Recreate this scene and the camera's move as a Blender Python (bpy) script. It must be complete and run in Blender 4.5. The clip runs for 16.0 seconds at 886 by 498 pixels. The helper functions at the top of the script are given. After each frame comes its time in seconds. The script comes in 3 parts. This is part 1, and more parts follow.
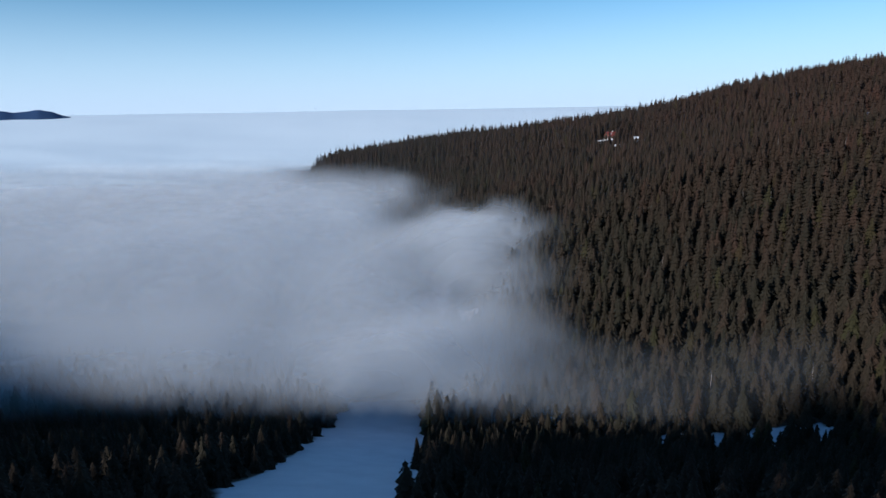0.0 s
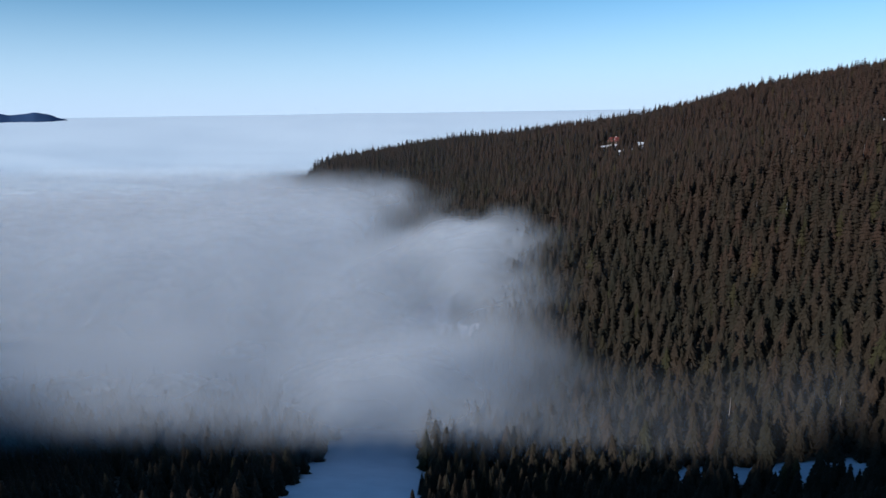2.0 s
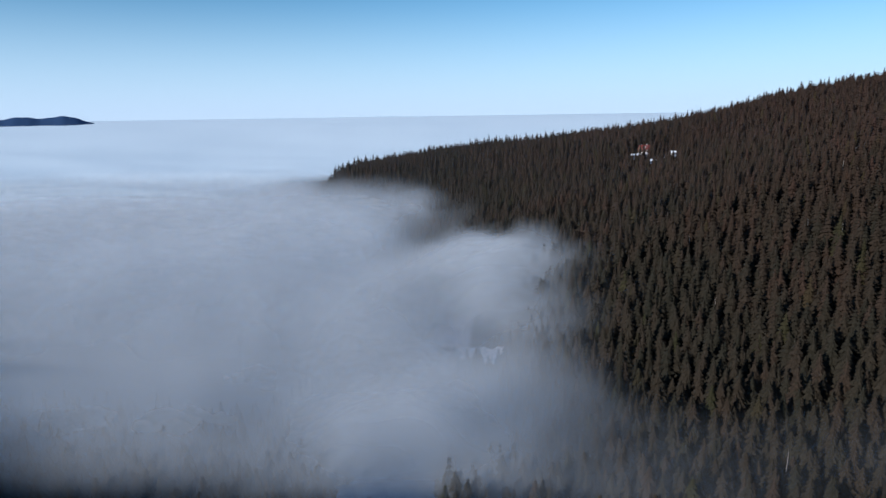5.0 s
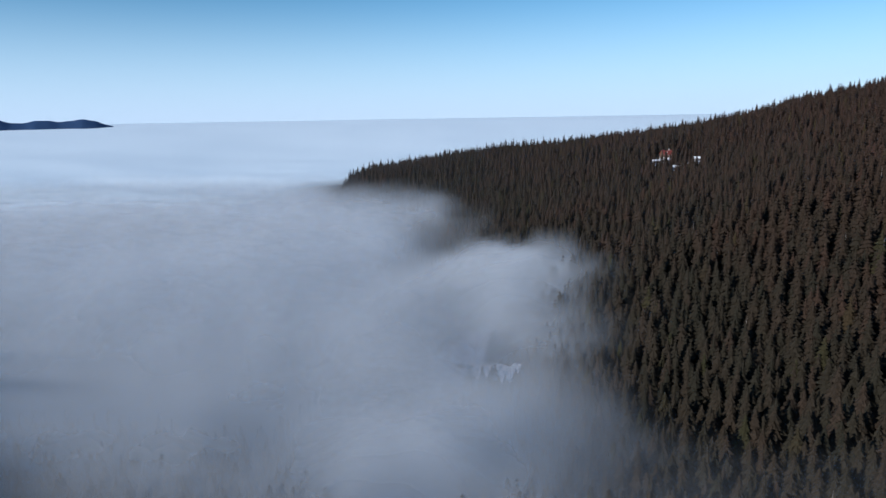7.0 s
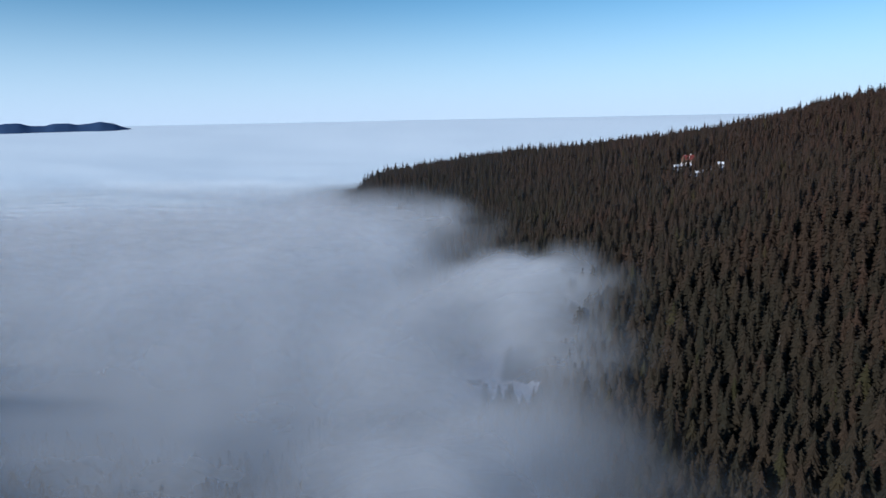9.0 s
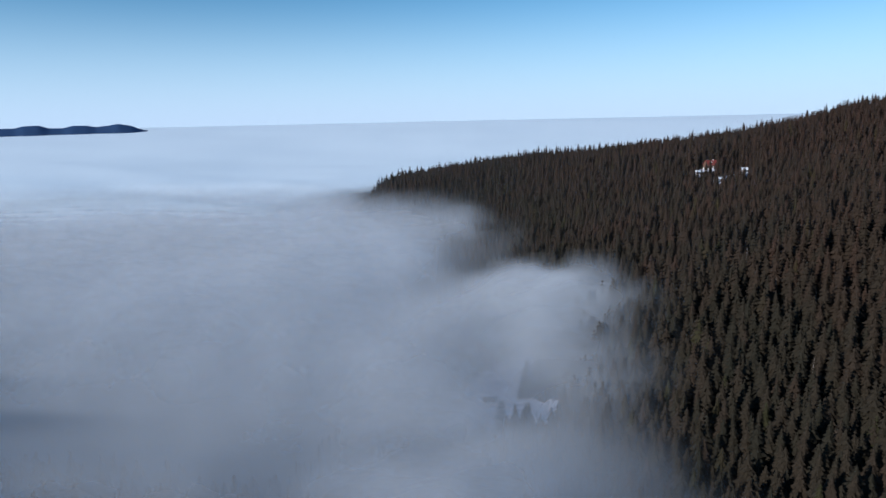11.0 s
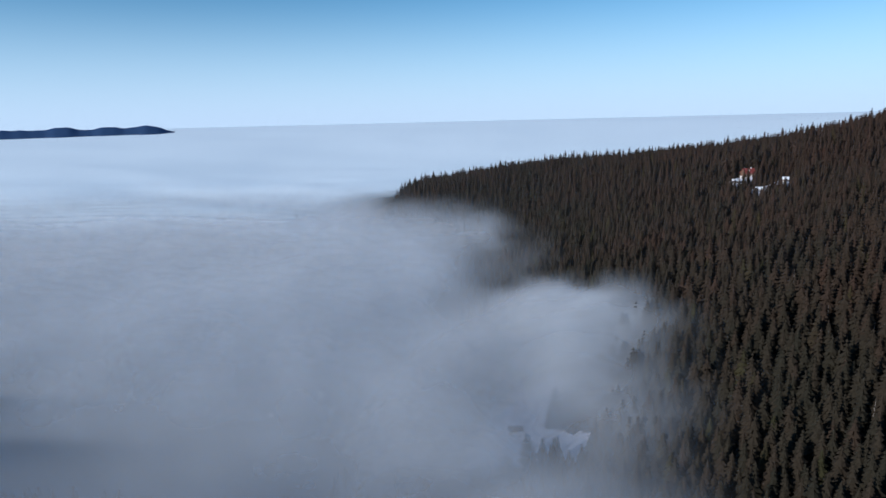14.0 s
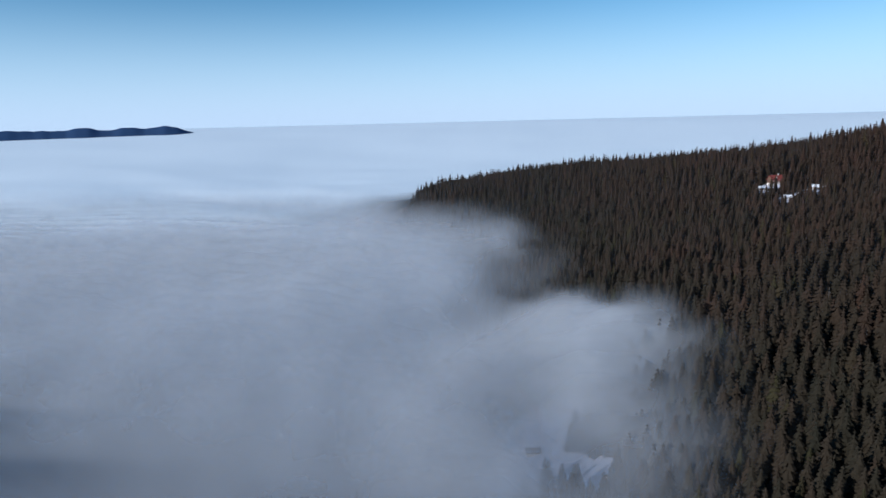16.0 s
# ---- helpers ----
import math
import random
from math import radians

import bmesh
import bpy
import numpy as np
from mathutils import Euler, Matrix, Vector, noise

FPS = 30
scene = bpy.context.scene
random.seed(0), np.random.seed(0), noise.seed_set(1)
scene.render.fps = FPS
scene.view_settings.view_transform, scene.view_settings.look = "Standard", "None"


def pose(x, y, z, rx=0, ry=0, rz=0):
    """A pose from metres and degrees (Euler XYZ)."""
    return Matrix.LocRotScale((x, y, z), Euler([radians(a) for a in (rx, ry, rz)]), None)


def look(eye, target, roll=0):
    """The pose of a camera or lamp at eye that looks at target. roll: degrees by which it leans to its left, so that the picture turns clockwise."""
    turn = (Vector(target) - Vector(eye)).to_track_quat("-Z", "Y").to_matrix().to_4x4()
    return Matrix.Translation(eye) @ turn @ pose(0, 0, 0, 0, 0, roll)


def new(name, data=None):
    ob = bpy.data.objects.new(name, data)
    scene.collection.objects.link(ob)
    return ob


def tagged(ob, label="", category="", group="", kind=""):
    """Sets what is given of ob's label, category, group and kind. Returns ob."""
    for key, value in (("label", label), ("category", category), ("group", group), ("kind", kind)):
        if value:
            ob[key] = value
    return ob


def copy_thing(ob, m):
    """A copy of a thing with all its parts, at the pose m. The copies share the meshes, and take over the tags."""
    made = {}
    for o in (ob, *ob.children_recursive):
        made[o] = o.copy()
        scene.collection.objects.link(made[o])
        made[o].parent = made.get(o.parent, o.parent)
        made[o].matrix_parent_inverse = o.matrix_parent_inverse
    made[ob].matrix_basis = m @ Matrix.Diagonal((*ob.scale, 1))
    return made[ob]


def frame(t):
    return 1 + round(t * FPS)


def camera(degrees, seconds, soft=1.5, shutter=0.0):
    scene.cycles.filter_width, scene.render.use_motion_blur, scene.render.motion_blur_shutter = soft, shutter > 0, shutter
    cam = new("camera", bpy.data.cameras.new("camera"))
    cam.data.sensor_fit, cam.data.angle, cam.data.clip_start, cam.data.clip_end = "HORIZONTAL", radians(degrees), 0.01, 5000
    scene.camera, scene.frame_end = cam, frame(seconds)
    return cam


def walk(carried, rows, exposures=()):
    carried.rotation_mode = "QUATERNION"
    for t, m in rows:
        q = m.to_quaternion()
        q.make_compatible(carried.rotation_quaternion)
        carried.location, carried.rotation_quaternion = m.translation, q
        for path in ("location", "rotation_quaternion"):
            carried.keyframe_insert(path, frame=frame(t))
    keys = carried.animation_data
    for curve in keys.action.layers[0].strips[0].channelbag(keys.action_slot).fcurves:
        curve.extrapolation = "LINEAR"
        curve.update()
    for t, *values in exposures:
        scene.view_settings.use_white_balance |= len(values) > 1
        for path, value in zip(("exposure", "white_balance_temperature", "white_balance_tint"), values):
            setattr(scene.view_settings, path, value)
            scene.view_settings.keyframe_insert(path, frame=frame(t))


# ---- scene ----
# ---- camera: a drone that glides forward over the valley, climbs and turns slowly to its left ----
cam = camera(69.63, 16.0, soft=1.5)
# seconds, eye (m), heading to the left of +y, pitch, roll (degrees)
PATH = [
    (0, 0.00, 0.00, 200.00, -0.00, -12.35, -0.94),
    (0.5, -0.02, 6.11, 200.74, -0.10, -12.32, -0.95),
    (1, 0.00, 12.09, 201.46, -0.17, -12.27, -0.92),
    (1.5, 0.13, 17.69, 201.99, -0.23, -12.18, -0.93),
    (2, 0.11, 23.22, 202.56, -0.08, -12.12, -0.84),
    (2.5, 0.08, 28.58, 203.15, 0.22, -12.08, -0.77),
    (3, 0.15, 33.77, 203.96, 0.57, -12.00, -0.81),
    (3.5, 0.18, 38.96, 204.98, 0.92, -11.95, -0.83),
    (4, 0.13, 44.09, 206.00, 1.25, -11.94, -0.79),
    (6.5, 0.53, 68.75, 210.68, 3.05, -11.73, -0.96),
    (7, 0.60, 73.62, 211.81, 3.42, -11.71, -0.95),
    (7.5, 0.56, 78.33, 213.05, 3.78, -11.70, -1.00),
    (8, 0.47, 82.91, 214.42, 4.13, -11.69, -1.09),
    (8.5, 0.33, 87.24, 215.83, 4.50, -11.70, -1.13),
    (9, 0.09, 91.49, 217.26, 4.84, -11.67, -1.16),
    (11.5, -1.44, 112.11, 223.37, 6.54, -11.59, -1.25),
    (12, -1.79, 116.48, 224.88, 6.90, -11.63, -1.22),
    (12.5, -2.15, 120.83, 226.48, 7.26, -11.64, -1.28),
    (13, -2.57, 125.14, 228.12, 7.64, -11.67, -1.36),
    (13.5, -2.92, 129.43, 229.75, 8.02, -11.66, -1.42),
    (14, -3.35, 133.66, 231.28, 8.39, -11.66, -1.44),
    (14.5, -3.82, 137.92, 232.84, 8.76, -11.66, -1.45),
    (15, -4.23, 142.12, 234.54, 9.14, -11.68, -1.45),
    (15.5, -4.72, 146.11, 236.27, 9.52, -11.70, -1.46),
    (16, -5.26, 150.00, 237.94, 9.91, -11.71, -1.48),
]


def aimed(x, y, z, heading, pitch, roll):
    h, p = radians(heading), radians(pitch)
    ahead = Vector((-math.sin(h) * math.cos(p), math.cos(h) * math.cos(p), math.sin(p)))
    return look((x, y, z), Vector((x, y, z)) + ahead, roll)


walk(cam, [(row[0], aimed(*row[1:])) for row in PATH], exposures=[(0.0, 0.06, 4890, 10), (16.0, 0.0, 4830, 10)])

# ---- light: a low sun behind the camera, a clear sky ----
SUN_AZIMUTH, SUN_ELEVATION = 229.0, 19.0   # degrees clockwise from +y, and above the horizon
world = bpy.data.worlds.new("sky")
scene.world = world
world.use_nodes = True
wn, wl = world.node_tree.nodes, world.node_tree.links
sky = wn.new("ShaderNodeTexSky")
sky.sky_type, sky.sun_disc = "NISHITA", False
sky.sun_elevation, sky.sun_rotation = radians(SUN_ELEVATION), radians(SUN_AZIMUTH)
sky.altitude, sky.air_density, sky.dust_density, sky.ozone_density = 1400, 1.0, 0.0, 2.0
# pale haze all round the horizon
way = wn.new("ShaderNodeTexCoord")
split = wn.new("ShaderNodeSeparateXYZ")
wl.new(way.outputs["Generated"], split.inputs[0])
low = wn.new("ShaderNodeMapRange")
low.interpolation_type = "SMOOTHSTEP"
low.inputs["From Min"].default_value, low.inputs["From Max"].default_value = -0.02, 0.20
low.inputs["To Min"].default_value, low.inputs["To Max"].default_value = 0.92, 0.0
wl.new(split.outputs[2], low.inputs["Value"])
tint = wn.new("ShaderNodeMix")
tint.data_type, tint.blend_type = "RGBA", "MULTIPLY"
tint.inputs[0].default_value, tint.inputs[7].default_value = 1.0, (0.93, 1.09, 0.96, 1)
wl.new(sky.outputs[0], tint.inputs[6])
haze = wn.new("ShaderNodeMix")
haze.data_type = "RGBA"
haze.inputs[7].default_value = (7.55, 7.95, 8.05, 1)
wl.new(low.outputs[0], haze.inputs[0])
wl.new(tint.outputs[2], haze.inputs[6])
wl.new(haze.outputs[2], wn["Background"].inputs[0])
wn["Background"].inputs[1].default_value = 0.09

sun_data = bpy.data.lights.new("sun", "SUN")
sun_data.energy, sun_data.angle, sun_data.color = 4.8, radians(1.5), (1.0, 0.81, 0.60)
sun = new("sun", sun_data)
_a, _e = radians(SUN_AZIMUTH), radians(SUN_ELEVATION)
_s = Vector((math.sin(_a) * math.cos(_e), math.cos(_a) * math.cos(_e), math.sin(_e)))
sun.matrix_world = look(_s * 900, (0, 0, 0))
scene.cycles.transparent_max_bounces = 80


# ---- materials ----
def material(name, rough=0.9, spec=0.2):
    mat = bpy.data.materials.new(name)
    mat.use_nodes = True
    b = mat.node_tree.nodes["Principled BSDF"]
    b.inputs["Roughness"].default_value = rough
    b.inputs["Specular IOR Level"].default_value = spec
    return mat, mat.node_tree.nodes, mat.node_tree.links, b


def ramp(nodes, links, source, stops):
    r = nodes.new("ShaderNodeValToRGB")
    while len(r.color_ramp.elements) < len(stops):
        r.color_ramp.elements.new(0.5)
    for el, (p, c) in zip(r.color_ramp.elements, stops):
        el.position, el.color = p, (*c, 1.0)
    links.new(source, r.inputs[0])
    return r.outputs[0]


def noise_at(nodes, links, scale, detail=4.0, rough=0.6):
    g = nodes.new("ShaderNodeNewGeometry")
    n = nodes.new("ShaderNodeTexNoise")
    n.inputs["Scale"].default_value, n.inputs["Detail"].default_value, n.inputs["Roughness"].default_value = scale, detail, rough
    links.new(g.outputs["Position"], n.inputs["Vector"])
    return n.outputs[0]


def blend(nodes, links, fac, a, b, mode="MIX"):
    m = nodes.new("ShaderNodeMix")
    m.data_type, m.blend_type = "RGBA", mode
    for sock, v in ((m.inputs[0], fac), (m.inputs[6], a), (m.inputs[7], b)):
        if isinstance(v, bpy.types.NodeSocket):
            links.new(v, sock)
        else:
            sock.default_value = v if isinstance(v, float) else (*v, 1.0)
    return m.outputs[2]


def relief(nodes, links, b, source, strength, distance):
    k = nodes.new("ShaderNodeBump")
    k.inputs["Strength"].default_value, k.inputs["Distance"].default_value = strength, distance
    links.new(source, k.inputs["Height"])
    links.new(k.outputs[0], b.inputs["Normal"])


def needles_material(name, own_random):
    """Spruce needles: each tree has a tone of its own, between dull green and weathered brown."""
    mat, n, l, b = material(name, 0.85, 0.15)
    if own_random:
        tone = n.new("ShaderNodeObjectInfo").outputs["Random"]
    else:
        at = n.new("ShaderNodeAttribute")
        at.attribute_name = "tone"
        tone = at.outputs["Fac"]
    tree = ramp(n, l, tone, [(0.0, (0.026, 0.025, 0.019)), (0.45, (0.034, 0.029, 0.022)), (0.75, (0.040, 0.031, 0.024)),
                             (0.93, (0.046, 0.033, 0.026)), (1.0, (0.038, 0.037, 0.019))])
    # stands farther up the mountain are browner and lighter
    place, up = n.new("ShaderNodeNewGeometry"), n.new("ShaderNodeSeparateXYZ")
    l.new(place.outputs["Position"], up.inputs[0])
    higher, mixed = n.new("ShaderNodeMapRange"), n.new("ShaderNodeMath")
    higher.inputs["From Min"].default_value, higher.inputs["From Max"].default_value = 60.0, 230.0
    higher.inputs["To Min"].default_value, higher.inputs["To Max"].default_value = -0.32, 0.32
    l.new(up.outputs[2], higher.inputs["Value"])
    l.new(higher.outputs[0], mixed.inputs[0])
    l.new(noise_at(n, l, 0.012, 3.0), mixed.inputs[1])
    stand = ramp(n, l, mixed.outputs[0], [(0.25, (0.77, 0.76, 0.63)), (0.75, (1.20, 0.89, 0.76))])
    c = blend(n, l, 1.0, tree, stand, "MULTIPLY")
    twig = ramp(n, l, noise_at(n, l, 1.4, 3.0, 0.7), [(0.3, (0.62, 0.62, 0.62)), (0.7, (1.3, 1.27, 1.23))])
    c = blend(n, l, 1.0, c, twig, "MULTIPLY")
    l.new(c, b.inputs["Base Color"])
    return mat


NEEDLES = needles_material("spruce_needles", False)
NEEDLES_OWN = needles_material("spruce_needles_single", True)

BARK, n, l, b = material("spruce_bark", 0.95)
l.new(ramp(n, l, noise_at(n, l, 3.0), [(0.3, (0.05, 0.04, 0.03)), (0.7, (0.16, 0.13, 0.11))]), b.inputs["Base Color"])

GROUND, n, l, b = material("snow_and_forest_floor", 0.8, 0.2)
at = n.new("ShaderNodeAttribute")
at.attribute_name = "open"
floor_c = ramp(n, l, noise_at(n, l, 0.5, 5.0), [(0.3, (0.035, 0.027, 0.02)), (0.7, (0.10, 0.078, 0.058))])
snow_c = ramp(n, l, noise_at(n, l, 0.08, 6.0), [(0.3, (0.56, 0.56, 0.63)), (0.7, (0.66, 0.66, 0.73))])
fac = ramp(n, l, at.outputs["Fac"], [(0.42, (0, 0, 0)), (0.58, (1, 1, 1))])
l.new(blend(n, l, fac, floor_c, snow_c), b.inputs["Base Color"])
relief(n, l, b, noise_at(n, l, 0.7, 5.0), 0.4, 0.5)

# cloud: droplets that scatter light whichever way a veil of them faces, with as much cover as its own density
def cloud_material(name, whole, up):
    mat = bpy.data.materials.new(name)
    mat.use_nodes = True
    n, l = mat.node_tree.nodes, mat.node_tree.links
    n.remove(n["Principled BSDF"])
    d = n.new("ShaderNodeBsdfDiffuse")
    # base colour leans to blue, in place of bluish light from the air between
    d.inputs[0].default_value = (0.865, 0.945, 0.975, 1) if whole else (0.895, 0.937, 0.98, 1)
    lie, facing = n.new("ShaderNodeNewGeometry"), n.new("ShaderNodeVectorMath")
    facing.operation = "MULTIPLY_ADD"
    facing.inputs[1].default_value = (0.8, 0.8, 0.8) if whole else (0.0, 0.0, 0.0)
    facing.inputs[2].default_value = up
    unit = n.new("ShaderNodeVectorMath")
    unit.operation = "NORMALIZE"
    l.new(lie.outputs["Normal"], facing.inputs[0])
    l.new(facing.outputs[0], unit.inputs[0])
    l.new(unit.outputs[0], d.inputs["Normal"])
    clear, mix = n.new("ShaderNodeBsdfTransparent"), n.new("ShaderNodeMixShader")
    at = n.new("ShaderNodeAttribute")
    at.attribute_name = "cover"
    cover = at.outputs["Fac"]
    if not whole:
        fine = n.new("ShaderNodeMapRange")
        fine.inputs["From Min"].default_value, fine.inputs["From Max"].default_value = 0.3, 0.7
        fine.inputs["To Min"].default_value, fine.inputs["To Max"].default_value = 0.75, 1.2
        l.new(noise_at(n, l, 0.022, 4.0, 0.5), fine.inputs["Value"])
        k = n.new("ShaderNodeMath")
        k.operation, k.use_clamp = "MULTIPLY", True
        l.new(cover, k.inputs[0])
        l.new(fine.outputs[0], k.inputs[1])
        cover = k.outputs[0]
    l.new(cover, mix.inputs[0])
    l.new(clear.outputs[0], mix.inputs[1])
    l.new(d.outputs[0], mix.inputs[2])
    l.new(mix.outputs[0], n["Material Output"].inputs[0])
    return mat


CLOUD = cloud_material("sea_of_cloud", True, (0.0, -0.03, 0.3))
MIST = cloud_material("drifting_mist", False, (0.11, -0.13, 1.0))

# far hills: the blue of the hazy air is put into the woods' colour
FAR_WOODS, n, l, b = material("haze_blue_woods", 0.95, 0.0)
hazed_c = ramp(n, l, noise_at(n, l, 0.012, 4.0), [(0.35, (0.040, 0.075, 0.16)), (0.70, (0.050, 0.088, 0.18)), (0.80, (0.12, 0.17, 0.27))])
l.new(hazed_c, b.inputs["Base Color"])


# ---- the lie of the land ----
def sstep(a, b, v):
    u = np.clip((v - a) / (b - a), 0, 1)
    return u * u * (3 - 2 * u)


HUMP_X = (-420, -240, -80, 60, 180, 320, 520, 760)
HUMPS = {  # rises and dips in metres, row by row up the valley
    -60: (-2, -4, 3, 7, -7, -18, -3, 0),
    120: (2, 1, 0, 10, -6, -20, 2, 4),
    240: (4, 13, 17, 5, -20, -12, 7, 12),
    360: (2, 6, 2, -15, -6, 33, 9, 33),
    500: (0, -8, -18, -1, 17, 23, 13, 44),
    680: (0, -10, -15, 34, 10, 7, 54, 53),
    880: (-7, -6, -1, 24, -4, 26, 49, 92),
    1080: (-7, -1, -8, 0, 31, 11, 54, 44),
    1300: (6, 17, 19, 17, 2, -31, -24, 1),
    1500: (6, 6, 12, -22, -42, -32, -8, 0),
}


RIDGE_ALONG = (-600, -250, 64, 84, 100, 113, 125, 170, 200, 263, 384, 500, 650, 850, 1100)
RIDGE_CREST = (60, 262, 264, 234, 230, 221, 204, 206, 190, 178, 167, 151, 133, 115, 60)


def ground_z(x, y):
    x, y = np.asarray(x, float), np.asarray(y, float)
    z = 18 + 118 / (1 + np.exp((y - 150) / 60)) + 114 / (1 + np.exp(-(x - 180 - 0.12 * (600 - y)) / 110))
    z = z + 55 * np.exp(-(x / 420) ** 2 - ((y - 1300) / 330) ** 2)
    for cy, row in HUMPS.items():
        for cx, h in zip(HUMP_X, row):
            z = z + h * np.exp(-((x - cx) / 172.5) ** 2 - ((y - cy) / 172.5) ** 2)
    # the ridge behind and to the left, between the sun and the valley, which shades its floor
    u, v = -0.82 * x - 0.57 * y, -0.57 * x + 0.82 * y
    crest = np.interp(v, RIDGE_ALONG, RIDGE_CREST)
    z = z + np.maximum(crest - z, 0) * np.exp(-((u - 270) / 78) ** 2)
    # the spur's end drops into the cloud
    z = z - 20 * sstep(-215, -330, x) * sstep(1120, 1290, y)
    # the far slopes go down under the cloud
    away = np.maximum(np.hypot(np.maximum(np.abs(x - 150) - 750, 0), np.maximum(y - 1500, 0) + np.maximum(-y - 500, 0)), 0)
    return z * np.exp(-(away / 900) ** 2) - 20 * sstep(200, 1500, away)


def to_segment(x, y, a, b):
    ax, ay = a
    dx, dy = b[0] - ax, b[1] - ay
    u = np.clip(((x - ax) * dx + (y - ay) * dy) / (dx * dx + dy * dy), 0, 1)
    return np.hypot(x - ax - u * dx, y - ay - u * dy)


def wobble(x, y, s):
    return np.sin(x / s + 1.3 * np.sin(y / s * 0.7)) + np.sin(y / s * 1.1 + 2.1 + 1.7 * np.sin(x / s * 0.6))


def clearing(x, y):
    """Metres inside the open snow (ski runs and the clearing round the hut); below 0 is woodland."""
    x, y = np.asarray(x, float), np.asarray(y, float)
    w = 1.6 * wobble(x, y, 7.0)
    run = 23 - to_segment(x, y, (-28, 60), (-35, 340)) + w
    low = 24 - to_segment(x, y, (-32, 498), (-8, 556)) + 1.5 * w
    side = 6 - to_segment(x, y, (2, 298), (165, 258)) + w
    high = 8 - to_segment(x, y, (410, 620), (397, 598)) + w
    hut = 10 - np.hypot((x - 238) / 1.25, (y - 902) / 1.1) + w
    hut = np.maximum.reduce([hut, 7 - np.hypot((x - 229) / 1.2, (y - 842) / 1.7) + w,
                             7.5 - np.hypot((x - 257) / 1.2, (y - 852) / 1.4) + w, 7 - np.hypot(x - 221, (y - 890) / 1.8) + w])
    glade = 12 - to_segment(x, y, (-14, 510), (20, 492)) + 1.5 * w
    return np.maximum.reduce([run, low, side, glade, high, hut])


def grid_object(name, xs, ys, height, mat, attr=None, values=None):
    X, Y = np.meshgrid(xs, ys)
    Z = height(X, Y)
    co = np.stack([X, Y, Z], -1).reshape(-1, 3)
    nx, ny = len(xs), len(ys)
    i = (np.arange(ny - 1)[:, None] * nx + np.arange(nx - 1)).ravel()
    return mesh_object(name, co, np.stack([i, i + 1, i + nx + 1, i + nx], 1), mat, attr, None if values is None else values(X, Y).ravel())


def mesh_object(name, co, faces, mat, attr=None, values=None, smooth=True, parent=None):
    me = bpy.data.meshes.new(name)
    k = faces.shape[1]
    me.vertices.add(len(co))
    me.vertices.foreach_set("co", np.asarray(co, np.float32).ravel())
    me.loops.add(faces.size)
    me.loops.foreach_set("vertex_index", np.asarray(faces, np.int32).ravel())
    me.polygons.add(len(faces))
    me.polygons.foreach_set("loop_start", np.arange(0, faces.size, k, dtype=np.int32))
    me.update(calc_edges=True)
    me.polygons.foreach_set("use_smooth", np.full(len(faces), smooth))
    if attr:
        me.attributes.new(attr, "FLOAT", "POINT").data.foreach_set("value", np.asarray(values, np.float32))
    me.materials.append(mat)
    me.validate()
    ob = new(name, me)
    if parent:
        ob.parent = parent
    return ob


def graded(near, far_lo, far_hi, step, growth=1.35):
    """Even steps within the near stretch, then ever longer ones."""
    lo, hi = near
    out = list(np.arange(lo, hi + 0.1, step))
    s, v = step, out[-1]
    while v < far_hi:
        s *= growth
        v = min(v + s, far_hi)
        out.append(v)
    s, v, low = step, lo, []
    while v > far_lo:
        s *= growth
        v = max(v - s, far_lo)
        low.append(v)
    return np.array(low[::-1] + out)


ground = grid_object("ground", graded((-350, 700), -4800, 4800, 7), graded((-320, 1450), -4800, 4800, 7),
                     lambda x, y: ground_z(x, y), GROUND, "open", lambda x, y: np.clip(0.5 + (clearing(x, y) + 3) / 8, 0, 1))
tagged(ground, "snow-covered slopes with dark woodland floor", "ground", kind="structure")


# ---- cloud ----
def lattice(i, j, k, seed):
    """A random number from 0 to 1 for each point of a whole-numbered lattice."""
    h = (i * 374761393 + j * 668265263 + k * 2147483647 + int(seed) * 974634777) & 0xFFFFFFFF
    h = ((h ^ (h >> 13)) * 1274126177) & 0xFFFFFFFF
    return ((h ^ (h >> 16)) & 0xFFFF) / 65535.0


def soft_noise(x, y, z, seed):
    p = [np.floor(v).astype(np.int64) for v in (x, y, z)]
    u = [v - q for v, q in zip((x, y, z), p)]
    u = [q * q * q * (q * (6 * q - 15) + 10) for q in u]
    out = 0.0
    for a, b, c in ((a, b, c) for a in (0, 1) for b in (0, 1) for c in (0, 1)):
        weight = (u[0] if a else 1 - u[0]) * (u[1] if b else 1 - u[1]) * (u[2] if c else 1 - u[2])
        out = out + weight * lattice(p[0] + a, p[1] + b, p[2] + c, seed)
    return 2 * out - 1


def fbm(x, y, z, scale, octaves=4, seed=0):
    """Billowing from about -0.7 to 0.7, the largest swells scale metres across."""
    out, amp, tot = 0.0, 1.0, 0.0
    for o in range(octaves):
        f = 2 ** o / scale
        out = out + amp * soft_noise(x * f + 31.7 * o, y * f + 11.3 * o, z * f, seed + o)
        tot += amp
        amp *= 0.5
    return out / tot


def fog_top(x, y):
    """The level of the cloud's upper side: low over the near valley, about 97 m farther in."""
    hill = sstep(20, 120, x)
    near = 85 - 17 * hill
    z = near + (97 - near) * sstep(330, 610, y)
    z = z - 4 * sstep(60, 130, x) * sstep(440, 560, y) * sstep(900, 700, y)
    return z - 12 * sstep(668, 700, y) * sstep(900, 780, y) * sstep(-110, -40, x)


def sea_z(x, y):
    far = np.hypot(x, y)
    return fog_top(x, y) - 34 - 30 * sstep(1000, 720, y) + 138 * sstep(1000, 4400, far)


